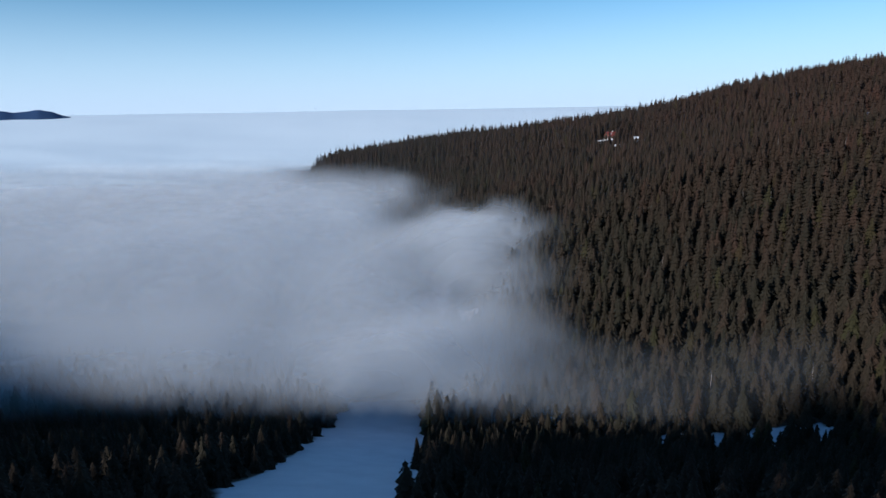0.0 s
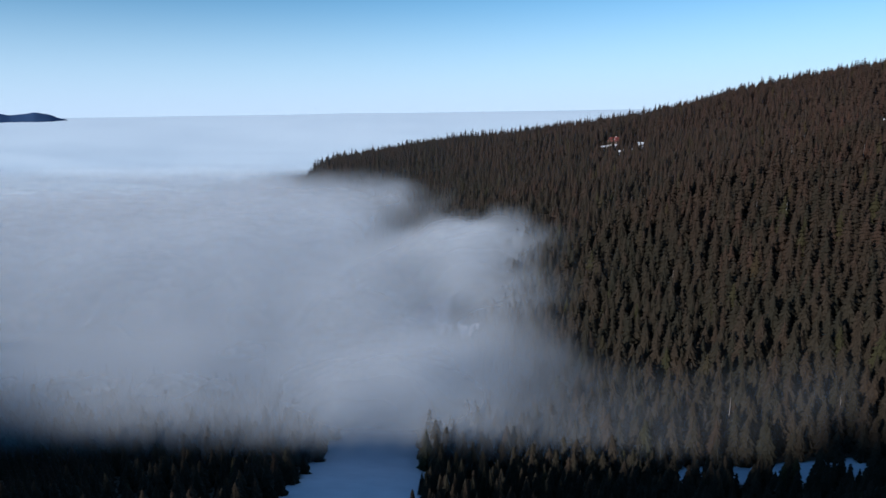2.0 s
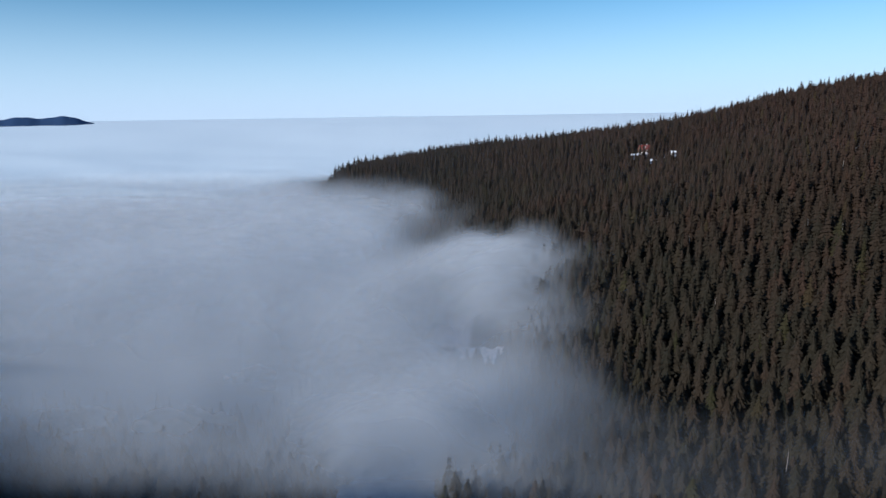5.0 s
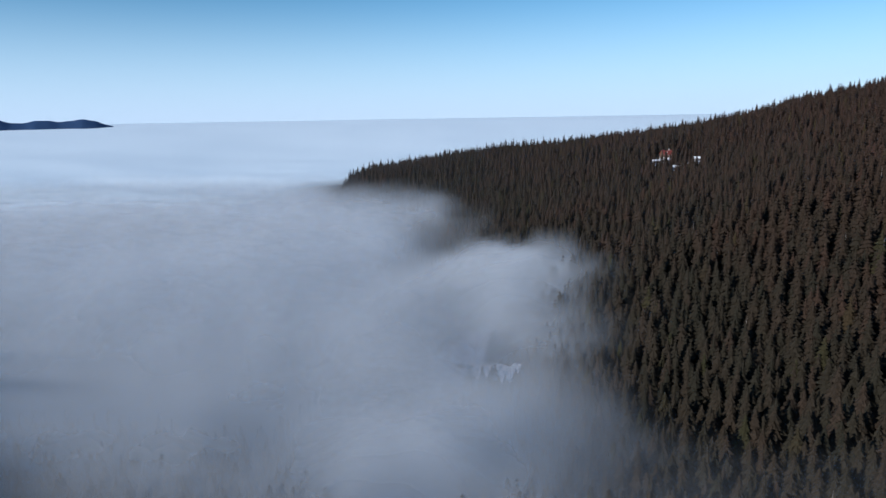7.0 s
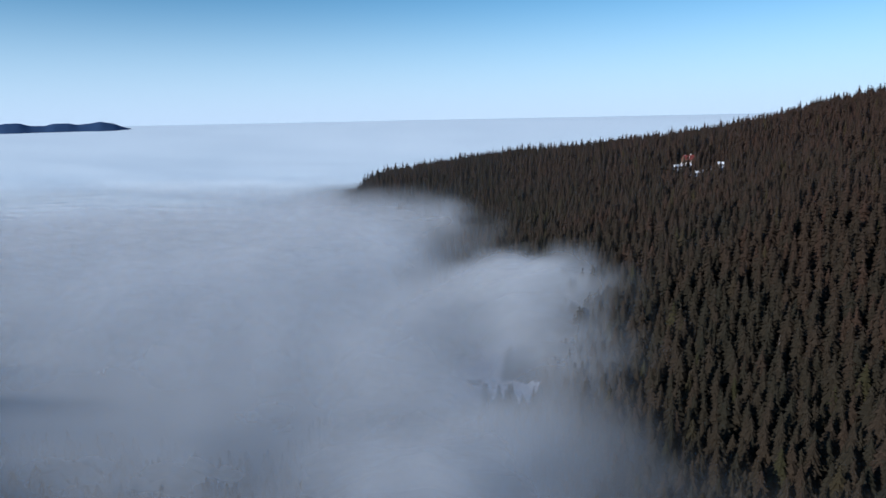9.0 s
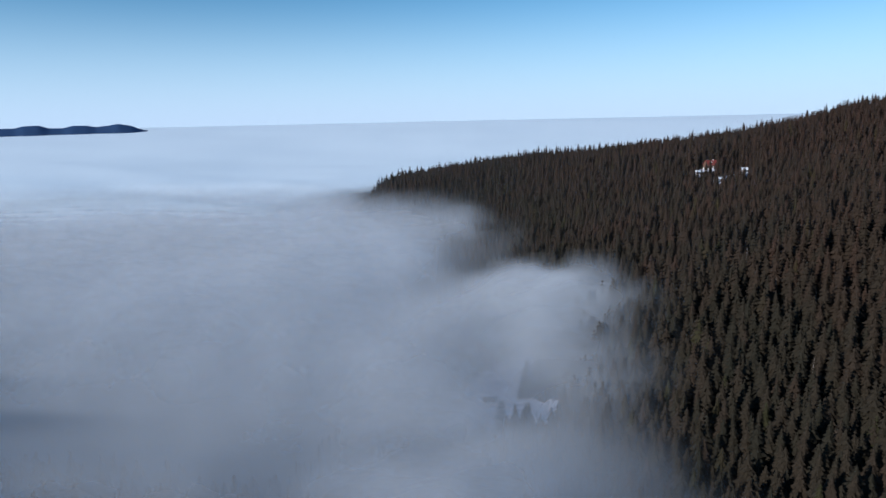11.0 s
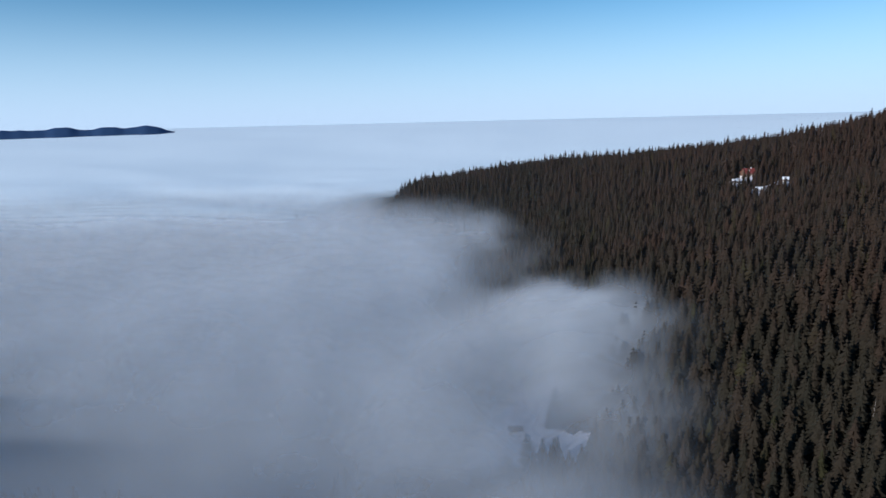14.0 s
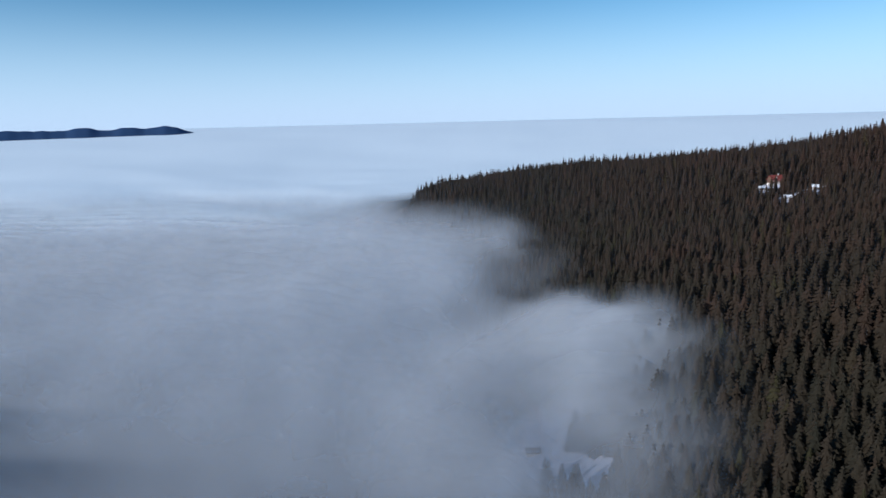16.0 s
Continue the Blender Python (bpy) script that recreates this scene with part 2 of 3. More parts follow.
sea_x, sea_y = graded((-700, 300), -4700, 4700, 20, 1.12), graded((215, 1600), 215, 4700, 20, 1.10)


def sea_height(x, y):
    far = np.hypot(x, y)
    rough = fbm(0.5 * x, y, 0 * x, 300, 5)
    return sea_z(x, y) + rough * 30 * sstep(250, 900, y) * (1 - 0.5 * sstep(900, 2600, far)) * sstep(5200, 3000, far)


def sea_cover(x, y):
    """Thin at its near end and where the slope comes up through it."""
    front = sstep(650, 1050, y - 0.1 * np.minimum(np.abs(x), 500) + 60 * np.exp(-((x - 10) / 110) ** 2))
    return front * sstep(2, 46, sea_z(x, y) - ground_z(x, y))


sea = grid_object("cloud_sea", sea_x, sea_y, sea_height, CLOUD, "cover", sea_cover)
tagged(sea, "white sea of low cloud filling the valley", "cloud", kind="structure")


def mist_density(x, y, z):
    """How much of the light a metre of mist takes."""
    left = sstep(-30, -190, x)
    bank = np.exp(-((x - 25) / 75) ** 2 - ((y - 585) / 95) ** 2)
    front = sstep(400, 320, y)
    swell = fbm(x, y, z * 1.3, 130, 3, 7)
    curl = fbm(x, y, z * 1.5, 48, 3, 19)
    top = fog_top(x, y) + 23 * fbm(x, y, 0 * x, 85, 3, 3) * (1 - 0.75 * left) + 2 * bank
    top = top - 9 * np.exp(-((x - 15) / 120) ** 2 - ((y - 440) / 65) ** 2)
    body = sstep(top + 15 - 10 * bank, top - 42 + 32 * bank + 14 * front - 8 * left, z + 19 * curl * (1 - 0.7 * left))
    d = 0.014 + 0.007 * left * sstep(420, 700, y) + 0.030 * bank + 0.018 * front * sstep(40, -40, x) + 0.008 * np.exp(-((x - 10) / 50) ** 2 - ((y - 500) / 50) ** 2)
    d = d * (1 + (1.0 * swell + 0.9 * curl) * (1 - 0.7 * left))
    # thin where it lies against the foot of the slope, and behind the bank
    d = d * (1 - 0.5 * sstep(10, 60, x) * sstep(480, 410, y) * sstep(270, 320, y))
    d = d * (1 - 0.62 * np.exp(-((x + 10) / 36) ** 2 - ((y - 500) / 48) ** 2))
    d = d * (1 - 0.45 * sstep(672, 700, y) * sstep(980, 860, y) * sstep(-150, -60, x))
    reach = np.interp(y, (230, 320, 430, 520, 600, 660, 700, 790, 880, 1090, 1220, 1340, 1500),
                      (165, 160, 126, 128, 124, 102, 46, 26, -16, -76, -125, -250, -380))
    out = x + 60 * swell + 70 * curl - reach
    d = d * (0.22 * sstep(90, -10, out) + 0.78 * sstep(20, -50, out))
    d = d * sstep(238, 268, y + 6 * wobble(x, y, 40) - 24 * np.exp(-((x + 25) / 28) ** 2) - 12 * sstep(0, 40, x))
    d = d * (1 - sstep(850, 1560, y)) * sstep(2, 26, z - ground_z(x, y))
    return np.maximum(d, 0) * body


# the mist is made of steep veils, one behind the other across the valley, that lean up the slope
co_all, f_all, d_all, base = [], [], [], 0
veil_y, gap = 244.0, 11.0
while veil_y < 1680:
    vx = np.arange(-0.85 * veil_y - 130, 190, 8 + 0.006 * veil_y)
    vz = np.arange(4.0, 124.0, 3.4)
    VX, VZ = np.meshgrid(vx, vz)
    VY = veil_y + 0.45 * (VZ - 70) + gap * 0.3 * soft_noise(VX / 160, 0 * VX + veil_y / 90, VZ / 160, 5)
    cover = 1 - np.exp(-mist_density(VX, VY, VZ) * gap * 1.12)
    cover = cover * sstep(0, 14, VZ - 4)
    nx = len(vx)
    i = (np.arange(len(vz) - 1)[:, None] * nx + np.arange(nx - 1)).ravel()
    quads = np.stack([i, i + 1, i + nx + 1, i + nx], 1)
    quads = quads[cover.ravel()[quads].max(1) > 0.002]
    used, quads = np.unique(quads, return_inverse=True)
    co_all.append(np.stack([VX, VY, VZ], -1).reshape(-1, 3)[used])
    f_all.append(quads.reshape(-1, 4) + base)
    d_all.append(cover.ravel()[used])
    base += len(used)
    veil_y, gap = veil_y + gap, 11.0 + 0.03 * (veil_y - 240)
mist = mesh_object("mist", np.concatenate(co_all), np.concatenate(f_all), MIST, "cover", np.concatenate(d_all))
HAZE_X, HAZE_Z = np.meshgrid(np.linspace(-1100, 900, 21), np.linspace(0, 290, 12))
co_all, f_all, d_all = [], [], []
i = (np.arange(11)[:, None] * 21 + np.arange(20)).ravel()
for k, haze_y in enumerate((520, 700, 880, 1060, 1240)):
    co_all.append(np.stack([HAZE_X, haze_y + 0.45 * (HAZE_Z - 70), HAZE_Z], -1).reshape(-1, 3))
    f_all.append(np.stack([i, i + 1, i + 22, i + 21], 1) + k * HAZE_X.size)
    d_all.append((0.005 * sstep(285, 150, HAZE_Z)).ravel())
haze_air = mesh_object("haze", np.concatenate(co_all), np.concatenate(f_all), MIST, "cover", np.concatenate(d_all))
tagged(haze_air, "faint bluish haze in the air over the valley", "haze", kind="stuff")
tagged(mist, "thin pale mist drifting over the cloud and against the wooded slope", "mist", kind="stuff")


# ---- far hills above the cloud ----
def far_ridge(x, y):
    az = np.degrees(np.arctan2(x, y))
    crest = 90 + 6 * np.cos((az + 34.4) * 2.17) * sstep(-42, -36, az) + 3 * np.sin(az * 1.3) + 1.2 * np.sin(az * 6.1)
    far = np.hypot(x, y)
    return 132 + crest * sstep(-27.0, -31.0, az) * np.exp(-((far - 3720) / 190) ** 2)


az = np.radians(np.arange(-64, -29.5, 0.2))
rr = np.arange(3350, 4100, 30.0)
A, R = np.meshgrid(az, rr)
FX, FY = R * np.sin(A), R * np.cos(A)
i = (np.arange(len(rr) - 1)[:, None] * len(az) + np.arange(len(az) - 1)).ravel()
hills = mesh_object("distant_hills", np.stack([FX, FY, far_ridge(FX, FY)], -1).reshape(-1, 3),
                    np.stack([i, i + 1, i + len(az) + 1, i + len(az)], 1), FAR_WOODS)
tagged(hills, "low wooded hills above the cloud, distance haze painted in blue", "hills", kind="structure")


# ---- spruces ----
def spruce(rng, height, tiers, arms, fine, slim=1.0):
    """Points and triangles of a spruce crown: whorls of drooping boughs round a slim core."""
    v, f = [], []
    foot = height * 0.10
    top = height
    seg = 5
    core = height * 0.055
    for k in range(seg):
        a = 2 * math.pi * k / seg
        v.append((core * math.cos(a), core * math.sin(a), foot))
    v.append((0, 0, top))
    f += [(k, (k + 1) % seg, seg) for k in range(seg)]
    spread = height * rng.uniform(0.215, 0.265) * slim
    for t in range(tiers):
        u = (t + 0.3 * rng.random()) / tiers
        z = foot + (top - foot) * (u ** 0.92) * 0.97
        r = spread * (1 - u) ** 0.82 * rng.uniform(0.85, 1.12) + height * 0.02
        a0 = rng.uniform(0, 6.28)
        m = max(4, round(arms * (1 - 0.35 * u)))
        for k in range(m):
            a = a0 + 2 * math.pi * (k + rng.uniform(-0.25, 0.25)) / m
            q = r * rng.uniform(0.7, 1.15)
            drop = q * rng.uniform(0.45, 1.0)
            wide = q * math.sin(math.pi / m) * rng.uniform(0.75, 1.05)
            ca, sa = math.cos(a), math.sin(a)
            o = len(v)
            lift = height * 0.03
            v.append((0, 0, z + lift))
            for s in (1, -1):
                v.append((0.62 * q * ca - s * wide * sa, 0.62 * q * sa + s * wide * ca, z - drop * 0.75))
            v.append((q * ca, q * sa, z - drop * 0.8))
            if fine:
                v.append((0.6 * q * ca, 0.6 * q * sa, z - drop * 0.25))
                f += [(o, o + 4, o + 1), (o, o + 2, o + 4), (o + 1, o + 4, o + 3), (o + 4, o + 2, o + 3)]
            else:
                f += [(o, o + 3, o + 1), (o, o + 2, o + 3)]
    return np.array(v), np.array(f)


def trunk(height):
    v, f = [], []
    seg = 6
    for z, r in ((-0.6, 0.017), (height * 0.35, 0.012), (height * 0.9, 0.003)):
        for k in range(seg):
            a = 2 * math.pi * k / seg
            v.append((r * height * math.cos(a), r * height * math.sin(a), z))
    for j in range(2):
        for k in range(seg):
            a, c = j * seg + k, j * seg + (k + 1) % seg
            f += [(a, c, c + seg), (a, c + seg, a + seg)]
    return np.array(v), np.array(f)


EDGE_SPRUCES = ((-4, 469, 1.0, 0), (13, 473, 0.68, 1), (7, 470, 0.55, 2), (-14, 462, 0.6, 3), (24, 466, 0.8, 4), (32, 474, 0.9, 5))
rng = random.Random(4)
FINE_KIND = [spruce(rng, 20.0, 24, 12, True, 0.8) for _ in range(6)]
NEAR_KIND = [spruce(rng, 20.0, 15, 8, True, 1.14) for _ in range(6)]
MID_KIND = [spruce(rng, 20.0, 11, 7, False, 1.06) for _ in range(6)]
FAR_KIND = [spruce(rng, 20.0, 9, 5, False, 0.95) for _ in range(6)]

nrng = np.random.default_rng(11)
STEP = 6.9
gu, gv = np.meshgrid(np.arange(-1300, 1300, STEP), np.arange(-1300, 1300, STEP * 0.9))
gu = (gu + 0.5 * STEP * (np.arange(gu.shape[0]) % 2)[:, None] + nrng.uniform(-0.48, 0.48, gu.shape) * STEP).ravel()
gv = (gv + nrng.uniform(-0.48, 0.48, gu.shape[0]).reshape(gv.shape) * STEP).ravel()
turn = radians(23)
px, py = 230 + gu * math.cos(turn) - gv * math.sin(turn), 590 + gu * math.sin(turn) + gv * math.cos(turn)
plan = (px > np.where(py < 60, -520, -340)) & (px < 800) & (py > -300) & (py < 1480)
px, py = px[plan], py[plan]
pz = ground_z(px, py)
size = nrng.uniform(0.72, 1.22, px.shape) * (1 + 0.12 * wobble(px, py, 60.0) / 2)
tone = np.clip(nrng.normal(0.5, 0.24, px.shape), 0, 1)
spin = nrng.uniform(0, 6.28, px.shape)
kind = nrng.integers(0, 6, px.shape)
size *= 1 + (nrng.uniform(-0.22, 0.18, px.shape) - 0.06) * sstep(600, 900, py)
spire = nrng.random(px.shape)
size *= 1 + sstep(650, 950, py) * np.where(spire < 0.2, 0.08 + 0.2 * sstep(150, 0, px), np.where(spire > 0.8, -0.12, 0.0))
size *= 1 - 0.38 * sstep(300, 235, py)
size *= 1 + 0.1 * sstep(280, 330, py) * sstep(800, 500, py) - 0.02 * sstep(500, 800, py)
size *= 1 - 0.2 * np.exp(-((px - 240) / 32) ** 2 - ((py - 845) / 45) ** 2)
size *= 1 + 0.35 * np.exp(-((px - 228) / 14) ** 2 - ((py - 932) / 12) ** 2)
tall = pz + 20 * size
wood = (clearing(px, py) < -1.5) & ((px > -258) | (py < 1150))
wood &= (py < 330) | (tall > fog_top(px, py) - 34) | ((np.abs(px) < 120) & (py < 620))
dist = np.hypot(px, py - 70)
seen = (np.abs(px) < 60 + 0.95 * np.maximum(py + 60, 0)) | (py < 60)
wood &= seen
wood &= (py > 60) | ((px > -520) & (px < 240))
# the lee side of the ridge is thinly wooded
hidden = np.zeros(px.shape, bool)
for part_way in np.linspace(0.55, 0.985, 30):
    hidden |= ground_z(px * part_way, 75 + (py - 75) * part_way) + 9 > 240 + (tall - 240) * part_way
luck = nrng.random(px.shape)
wood &= ~hidden | (luck < 0.08)
wood &= (py > 60) | (luck < 0.5)
NEAR_PLOT = wood & (px > -12) & (px < 118) & (py > 138) & (py < 268) & (py < 262 - 0.72 * px + 6)


def forest(name, pick, kinds, label):
    cos, fs, tn, base = [], [], [], 0
    idx = np.nonzero(pick)[0]
    for k in range(6):
        sel = idx[kind[idx] == k]
        if not len(sel):
            continue
        v, f = kinds[k]
        c, s = np.cos(spin[sel])[:, None], np.sin(spin[sel])[:, None]
        g = size[sel][:, None]
        X = (v[:, 0] * c - v[:, 1] * s) * g + px[sel][:, None]
        Y = (v[:, 0] * s + v[:, 1] * c) * g + py[sel][:, None]
        Z = v[:, 2] * g + pz[sel][:, None]
        cos.append(np.stack([X, Y, Z], -1).reshape(-1, 3))
        fs.append((f[None] + (np.arange(len(sel)) * len(v))[:, None, None]).reshape(-1, 3) + base)
        tn.append(np.repeat(tone[sel], len(v)))
        base += len(sel) * len(v)
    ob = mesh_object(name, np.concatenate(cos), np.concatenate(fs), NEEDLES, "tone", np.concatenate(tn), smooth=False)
    return tagged(ob, label, "forest", kind="stuff")


rest = wood & ~NEAR_PLOT
back = rest & (py < 60)
rest &= py >= 60
forest("ridge_wood", back, FAR_KIND, "dark spruce wood on the ridge")
forest("slope_forest", rest & (dist < 345), NEAR_KIND, "dense dull green and brown spruce forest on the slope")
forest("upper_forest", rest & (dist >= 345) & (dist < 800), MID_KIND, "dense brownish spruce forest farther up the slope")
forest("ridge_forest", rest & (dist >= 800), FAR_KIND, "far spruce forest with a jagged treetop skyline")

single = []
for v, f in FINE_KIND:
    root = new("spruce_tree")
    tv, tf = trunk(20.0)
    mesh_object("trunk", tv, tf, BARK, parent=root)
    mesh_object("crown", v, f, NEEDLES_OWN, smooth=False, parent=root)
    tagged(root, "tall slender spruce beside the ski run", "tree", "spruces by the ski run")
    single.append(root)
placed = [False] * 6
for x, y, g, k in EDGE_SPRUCES:
    lone = copy_thing(single[k], pose(x, y, 0))
    lone.matrix_basis = Matrix.Translation((x, y, float(ground_z(x, y)))) @ Matrix.Rotation(x, 4, "Z") @ Matrix.Scale(g, 4)
    tagged(lone, "tall dark spruce at the edge of the misty clearing", group="spruces by the misty clearing")
for j in np.nonzero(NEAR_PLOT)[0][:300]:
    k = int(kind[j])
    m = Matrix.Translation((px[j], py[j], pz[j])) @ Matrix.Rotation(spin[j], 4, "Z") @ Matrix.Scale(size[j], 4)
    if placed[k]:
        ob = copy_thing(single[k], m)
        ob.matrix_basis = m
    else:
        single[k].matrix_basis = m
        placed[k] = True


# ---- the mountain hut in its clearing ----
def boards(name, dark, light, scale):
    mat, n, l, b = material(name, 0.8, 0.2)
    l.new(ramp(n, l, noise_at(n, l, scale, 5.0), [(0.3, dark), (0.7, light)]), b.inputs["Base Color"])
    return mat


WALL_WOOD = boards("stained_boards", (0.10, 0.055, 0.035), (0.17, 0.10, 0.065), 1.2)
PLASTER = boards("pale_plaster", (0.62, 0.58, 0.52), (0.72, 0.69, 0.64), 0.9)
ROOF_RED = boards("red_sheet_roof", (0.16, 0.035, 0.028), (0.26, 0.06, 0.045), 0.6)
ROOF_SNOW = boards("roof_snow", (0.74, 0.76, 0.79), (0.84, 0.85, 0.86), 0.5)
PANE, n, l, b = material("window_glass", 0.08, 0.5)
b.inputs["Base Color"].default_value = (0.03, 0.035, 0.04, 1)
METAL = boards("grey_metal", (0.35, 0.35, 0.36), (0.5, 0.5, 0.5), 2.0)


def part(name, bm, mat, parent, label=""):
    me = bpy.data.meshes.new(name)
    bm.normal_update()
    bm.to_mesh(me)
    bm.free()
    me.materials.append(mat)
    ob = new(name, me)
    ob.parent = parent
    return tagged(ob, label)


def box(lo, hi, bevel=0.0):
    bm = bmesh.new()
    bmesh.ops.create_cube(bm, size=1.0)
    for v in bm.verts:
        v.co = Vector(((lo[k] + hi[k]) / 2 + v.co[k] * (hi[k] - lo[k]) for k in range(3)))
    if bevel:
        bmesh.ops.bevel(bm, geom=bm.edges[:], offset=bevel, segments=1, affect="EDGES")
    return bm


def gable_block(w, d, eaves, ridge):
    """A house body, w along x and d along y, with gables at both ends of x."""
    bm = bmesh.new()
    ends = [[bm.verts.new((x, y, z)) for y, z in ((-d / 2, -1.5), (d / 2, -1.5), (d / 2, eaves), (0, ridge), (-d / 2, eaves))] for x in (-w / 2, w / 2)]
    bm.faces.new(ends[0])
    bm.faces.new(ends[1][::-1])
    for k in range(5):
        bm.faces.new((ends[0][k], ends[1][k], ends[1][(k + 1) % 5], ends[0][(k + 1) % 5]))
    bmesh.ops.recalc_face_normals(bm, faces=bm.faces[:])
    return bm


def roof_slab(w, d, eaves, ridge, side, thick=0.25, over=0.8, lift=0.02):
    """One pitch of a gabled roof, with its overhang."""
    slope = (ridge - eaves) / (d / 2)
    y0, z0 = -(d / 2 + over), eaves - over * slope + lift
    bm = bmesh.new()
    x = w / 2 + over
    low = [bm.verts.new(c) for c in ((-x, side * y0, z0), (x, side * y0, z0), (x, 0, ridge + lift), (-x, 0, ridge + lift))]
    high = [bm.verts.new((v.co.x, v.co.y, v.co.z + thick)) for v in low]
    bm.faces.new(low)
    bm.faces.new(high)
    for k in range(4):
        bm.faces.new((low[k], low[(k + 1) % 4], high[(k + 1) % 4], high[k]))
    bmesh.ops.recalc_face_normals(bm, faces=bm.faces[:])
    return bm


def window(house, x, y, z, w=1.1, h=1.3):
    frame_ob = part("window", box((x - w / 2, y - 0.08, z), (x + w / 2, y + 0.04, z + h), 0.02), PLASTER, house, "white-framed window")
    part("pane", box((x - w / 2 + 0.1, y - 0.10, z + 0.1), (x + w / 2 - 0.1, y - 0.085, z + h - 0.1)), PANE, frame_ob)


def hut(name, w, d, eaves, ridge, roof_mat, label, category, floors=1, chimney=False, snow_strip=False):
    house = new(name)
    part("wall", gable_block(w, d, eaves, ridge), WALL_WOOD, house)
    part("plinth", box((-w / 2 - 0.1, -d / 2 - 0.1, -1.5), (w / 2 + 0.1, d / 2 + 0.1, 1.0)), PLASTER, house, "pale plastered plinth")
    for side in (1, -1):
        slab = part("roof", roof_slab(w, d, eaves, ridge, side), roof_mat, house)
        if snow_strip:
            part("roof_snow", roof_slab(w - 3, d * 0.55, eaves - 0.2, eaves + (ridge - eaves) * 0.35, side, 0.2, 1.2, 0.5), ROOF_SNOW, slab, "strip of old snow") if side < 0 else None
    if chimney:
        dormer = part("dormer", gable_block(2.6, 3.0, eaves + 0.6, eaves + 2.6), PLASTER, house, "pale plastered dormer")
        dormer.matrix_basis = pose(-w * 0.12, -d * 0.24, 1.2, 0, 0, 90)
        for side in (1, -1):
            part("dormer_roof", roof_slab(2.6, 3.0, eaves + 0.6, eaves + 2.6, side, 0.15, 0.3), roof_mat, dormer)
        part("stovepipe", box((-w * 0.32, 0.8, ridge - 2.0), (-w * 0.32 + 0.3, 1.1, ridge + 0.9), 0.04), METAL, house, "grey stovepipe")
        part("chimney", box((w * 0.2, -0.6, ridge - 1.2), (w * 0.2 + 0.9, 0.5, ridge + 1.6), 0.05), PLASTER, house, "pale plastered chimney")
    for fl in range(floors):
        for k in range(int(w // 3)):
            x = -w / 2 + 1.6 + 3 * k
            if fl == 0 and k == 2:
                part("door", box((x - 0.6, -d / 2 - 0.14, 0.9), (x + 0.6, -d / 2 - 0.05, 3.0), 0.03), PLASTER, house, "pale wooden door")
            else:
                window(house, x, -d / 2 - 0.05, 1.5 + 2.7 * fl)
    return tagged(house, label, category)


def on_ground(ob, x, y, turn):
    ob.matrix_basis = pose(x, y, float(ground_z(x, y)), 0, 0, turn)
    return ob


on_ground(hut("mountain_hut", 13, 9.5, 5.2, 9.6, ROOF_RED, "brown timber mountain hut with a red gabled roof", "house", 2, True), 238, 908, 17)
on_ground(hut("shed", 6, 5, 2.8, 4.4, ROOF_SNOW, "low brown timber shed with snow on its roof", "shed"), 222, 898, -8)
on_ground(hut("cabin", 7, 5.5, 2.8, 4.8, ROOF_SNOW, "small timber cabin with a snow-covered roof", "cabin"), 259, 856, -22)
on_ground(hut("woodshed", 6, 5, 2.6, 4.2, ROOF_SNOW, "small brown woodshed with a snowy roof", "shed"), 231, 846, -16)

on_ground(hut("cabin", 6, 4.5, 2.6, 4.3, ROOF_SNOW, "lone snow-roofed timber cabin high on the wooded slope", "cabin"), 410, 620, -30)

mast = new("mast")
bm = bmesh.new()
bmesh.ops.create_cone(bm, cap_ends=True, segments=8, radius1=0.16, radius2=0.08, depth=15, matrix=Matrix.Translation((0, 0, 7.0)))
part("pole", bm, METAL, mast)
part("foot", box((-0.4, -0.4, -0.6), (0.4, 0.4, 0.3), 0.05), PLASTER, mast)
part("cross_arm", box((-0.9, -0.06, 13.4), (0.9, 0.06, 13.55), 0.02), METAL, mast)
tagged(on_ground(mast, 250, 902, 0), "slender grey metal mast beside the hut", "mast")

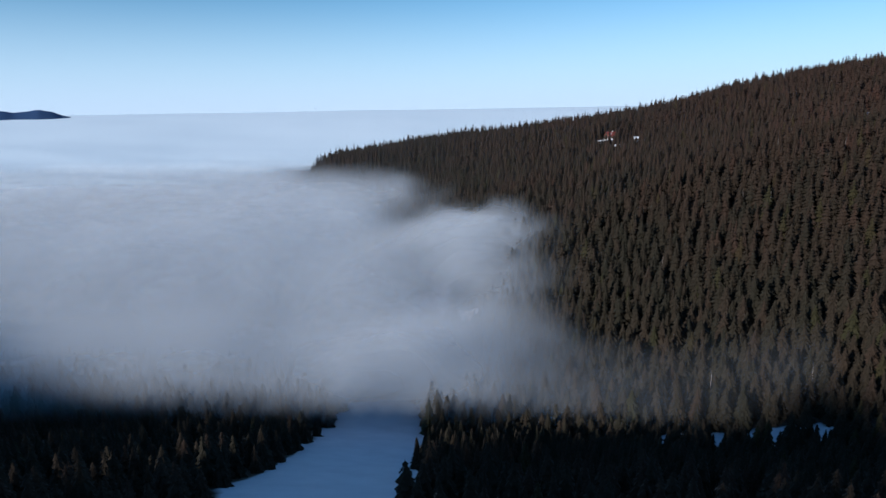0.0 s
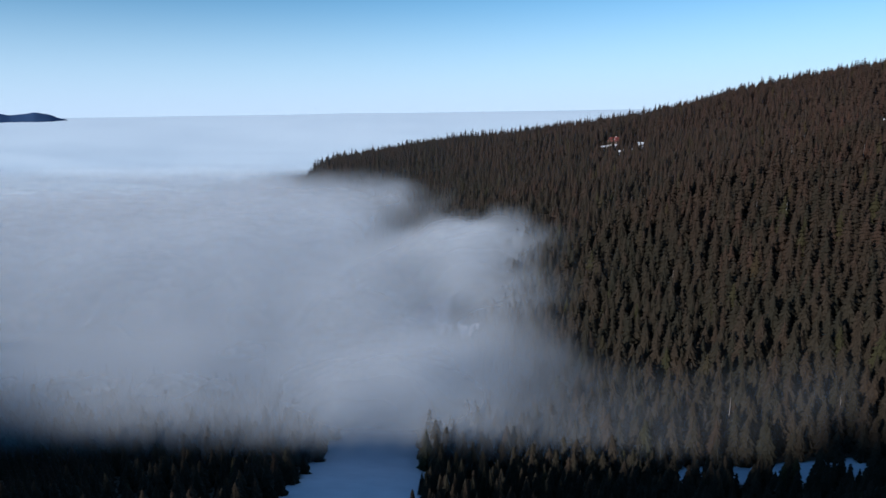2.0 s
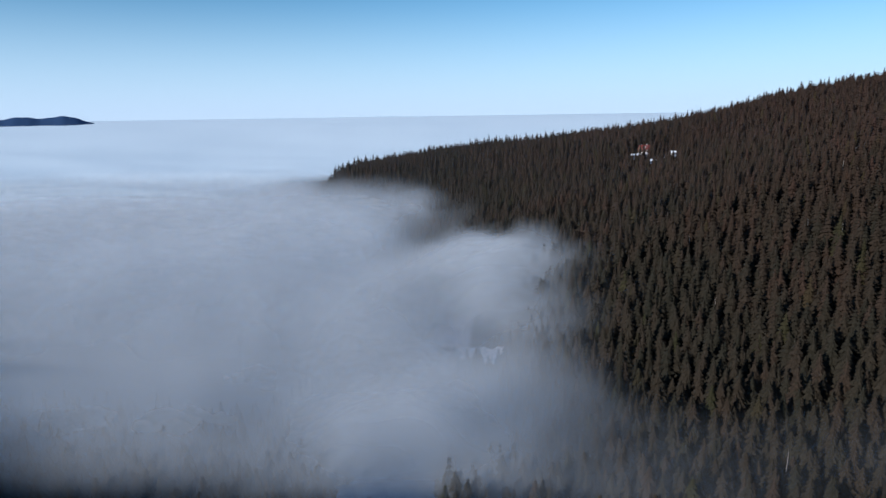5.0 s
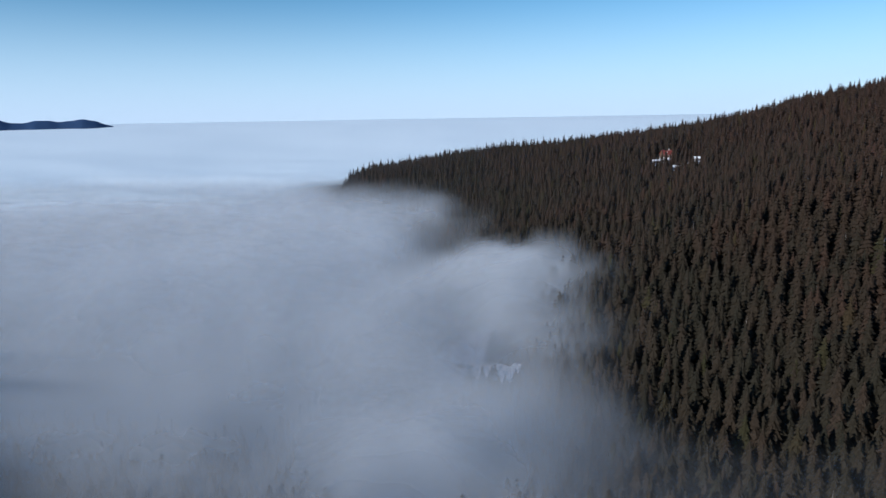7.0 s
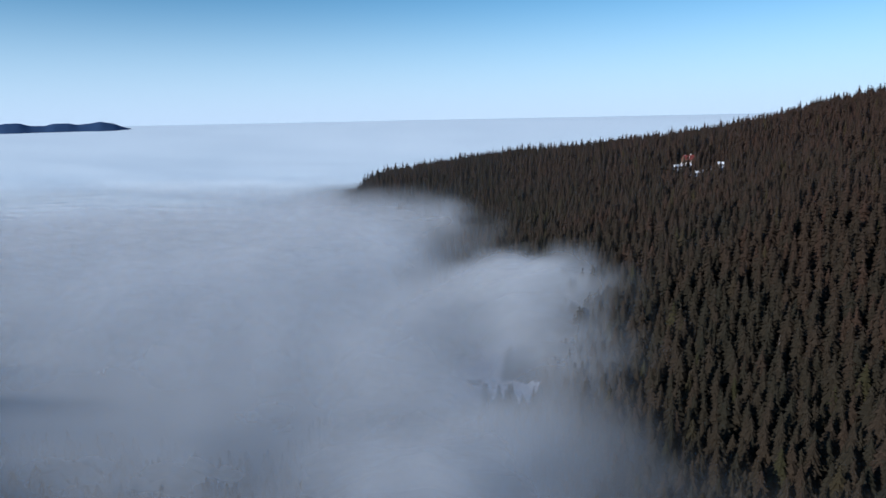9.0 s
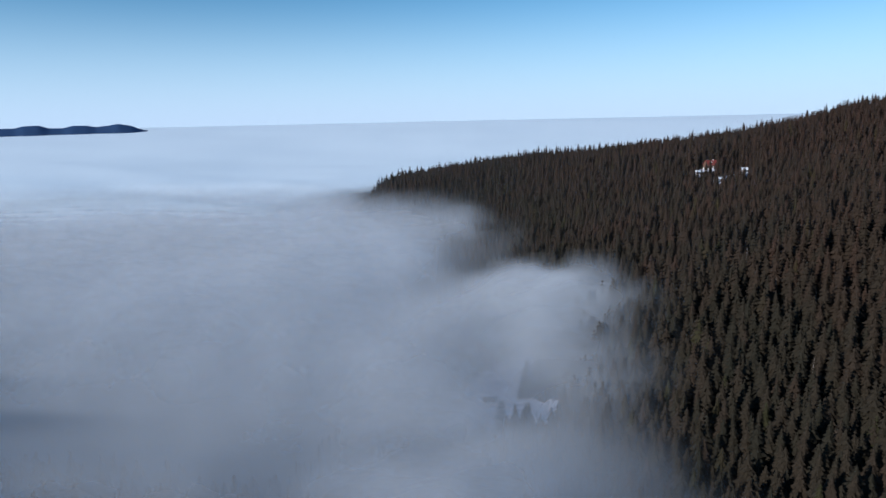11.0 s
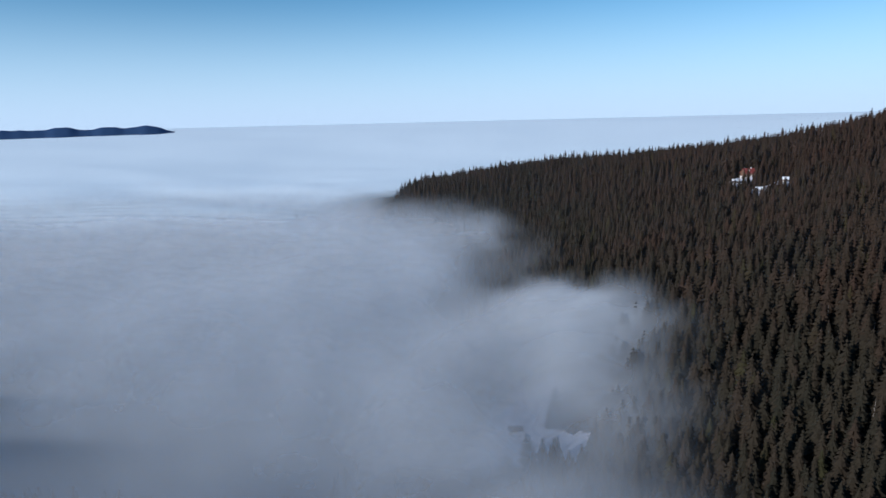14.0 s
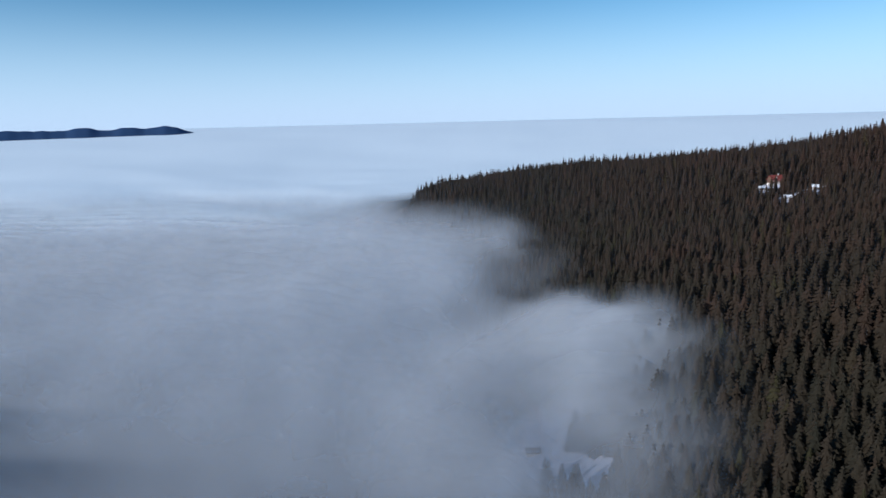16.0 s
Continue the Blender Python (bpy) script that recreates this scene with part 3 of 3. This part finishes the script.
# the hut by the ski run, deep in the mist
on_ground(hut("lift_hut", 8, 5, 2.6, 4.0, WALL_WOOD, "small dark timber hut on the ski run", "hut"), -16, 526, 8)


# ---- dead trees: bare pale trunks that stand out of the wood ----
DEAD_WOOD = boards("weathered_dead_wood", (0.16, 0.14, 0.125), (0.30, 0.275, 0.25), 1.5)


def taper(points, radii, seg=6):
    """A tube through points, thinner towards its end."""
    bm = bmesh.new()
    rings = []
    for p, r in zip(points, radii):
        rings.append([bm.verts.new((p[0] + r * math.cos(k * 2 * math.pi / seg), p[1] + r * math.sin(k * 2 * math.pi / seg), p[2])) for k in range(seg)])
    for a, c in zip(rings, rings[1:]):
        for k in range(seg):
            bm.faces.new((a[k], a[(k + 1) % seg], c[(k + 1) % seg], c[k]))
    bm.faces.new(rings[-1])
    return bm


def dead_tree(seed):
    r = random.Random(seed)
    root = new("dead_tree")
    lean = r.uniform(-0.5, 0.5)
    part("trunk", taper([(0, 0, -0.6), (lean * 0.3, 0, 6), (lean * 0.7, 0.2, 12), (lean, 0.2, 17)], [0.26, 0.20, 0.12, 0.03]), DEAD_WOOD, root)
    for k in range(7):
        z, a, q = 4 + 1.7 * k, r.uniform(0, 6.28), r.uniform(0.9, 2.0) * (1 - k / 10)
        part("branch", taper([(lean * z / 17, 0.1, z), (lean * z / 17 + q * 0.6 * math.cos(a), q * 0.6 * math.sin(a), z + 0.1), (lean * z / 17 + q * math.cos(a), q * math.sin(a), z - 0.3)], [0.07, 0.05, 0.02], 4), DEAD_WOOD, root)
    return tagged(root, "bare pale dead spruce standing among the green ones", "tree", "dead spruces")


snags = [dead_tree(k) for k in range(3)]
spots = random.Random(21)
for k in range(18):
    x, y = spots.uniform(130, 330), spots.uniform(270, 620)
    m = pose(x, y, float(ground_z(x, y)), 0, 0, spots.uniform(0, 360)) @ Matrix.Scale(spots.uniform(0.85, 1.2), 4)
    if k < 3:
        snags[k].matrix_basis = m
    else:
        copy_thing(snags[k % 3], m).matrix_basis = m
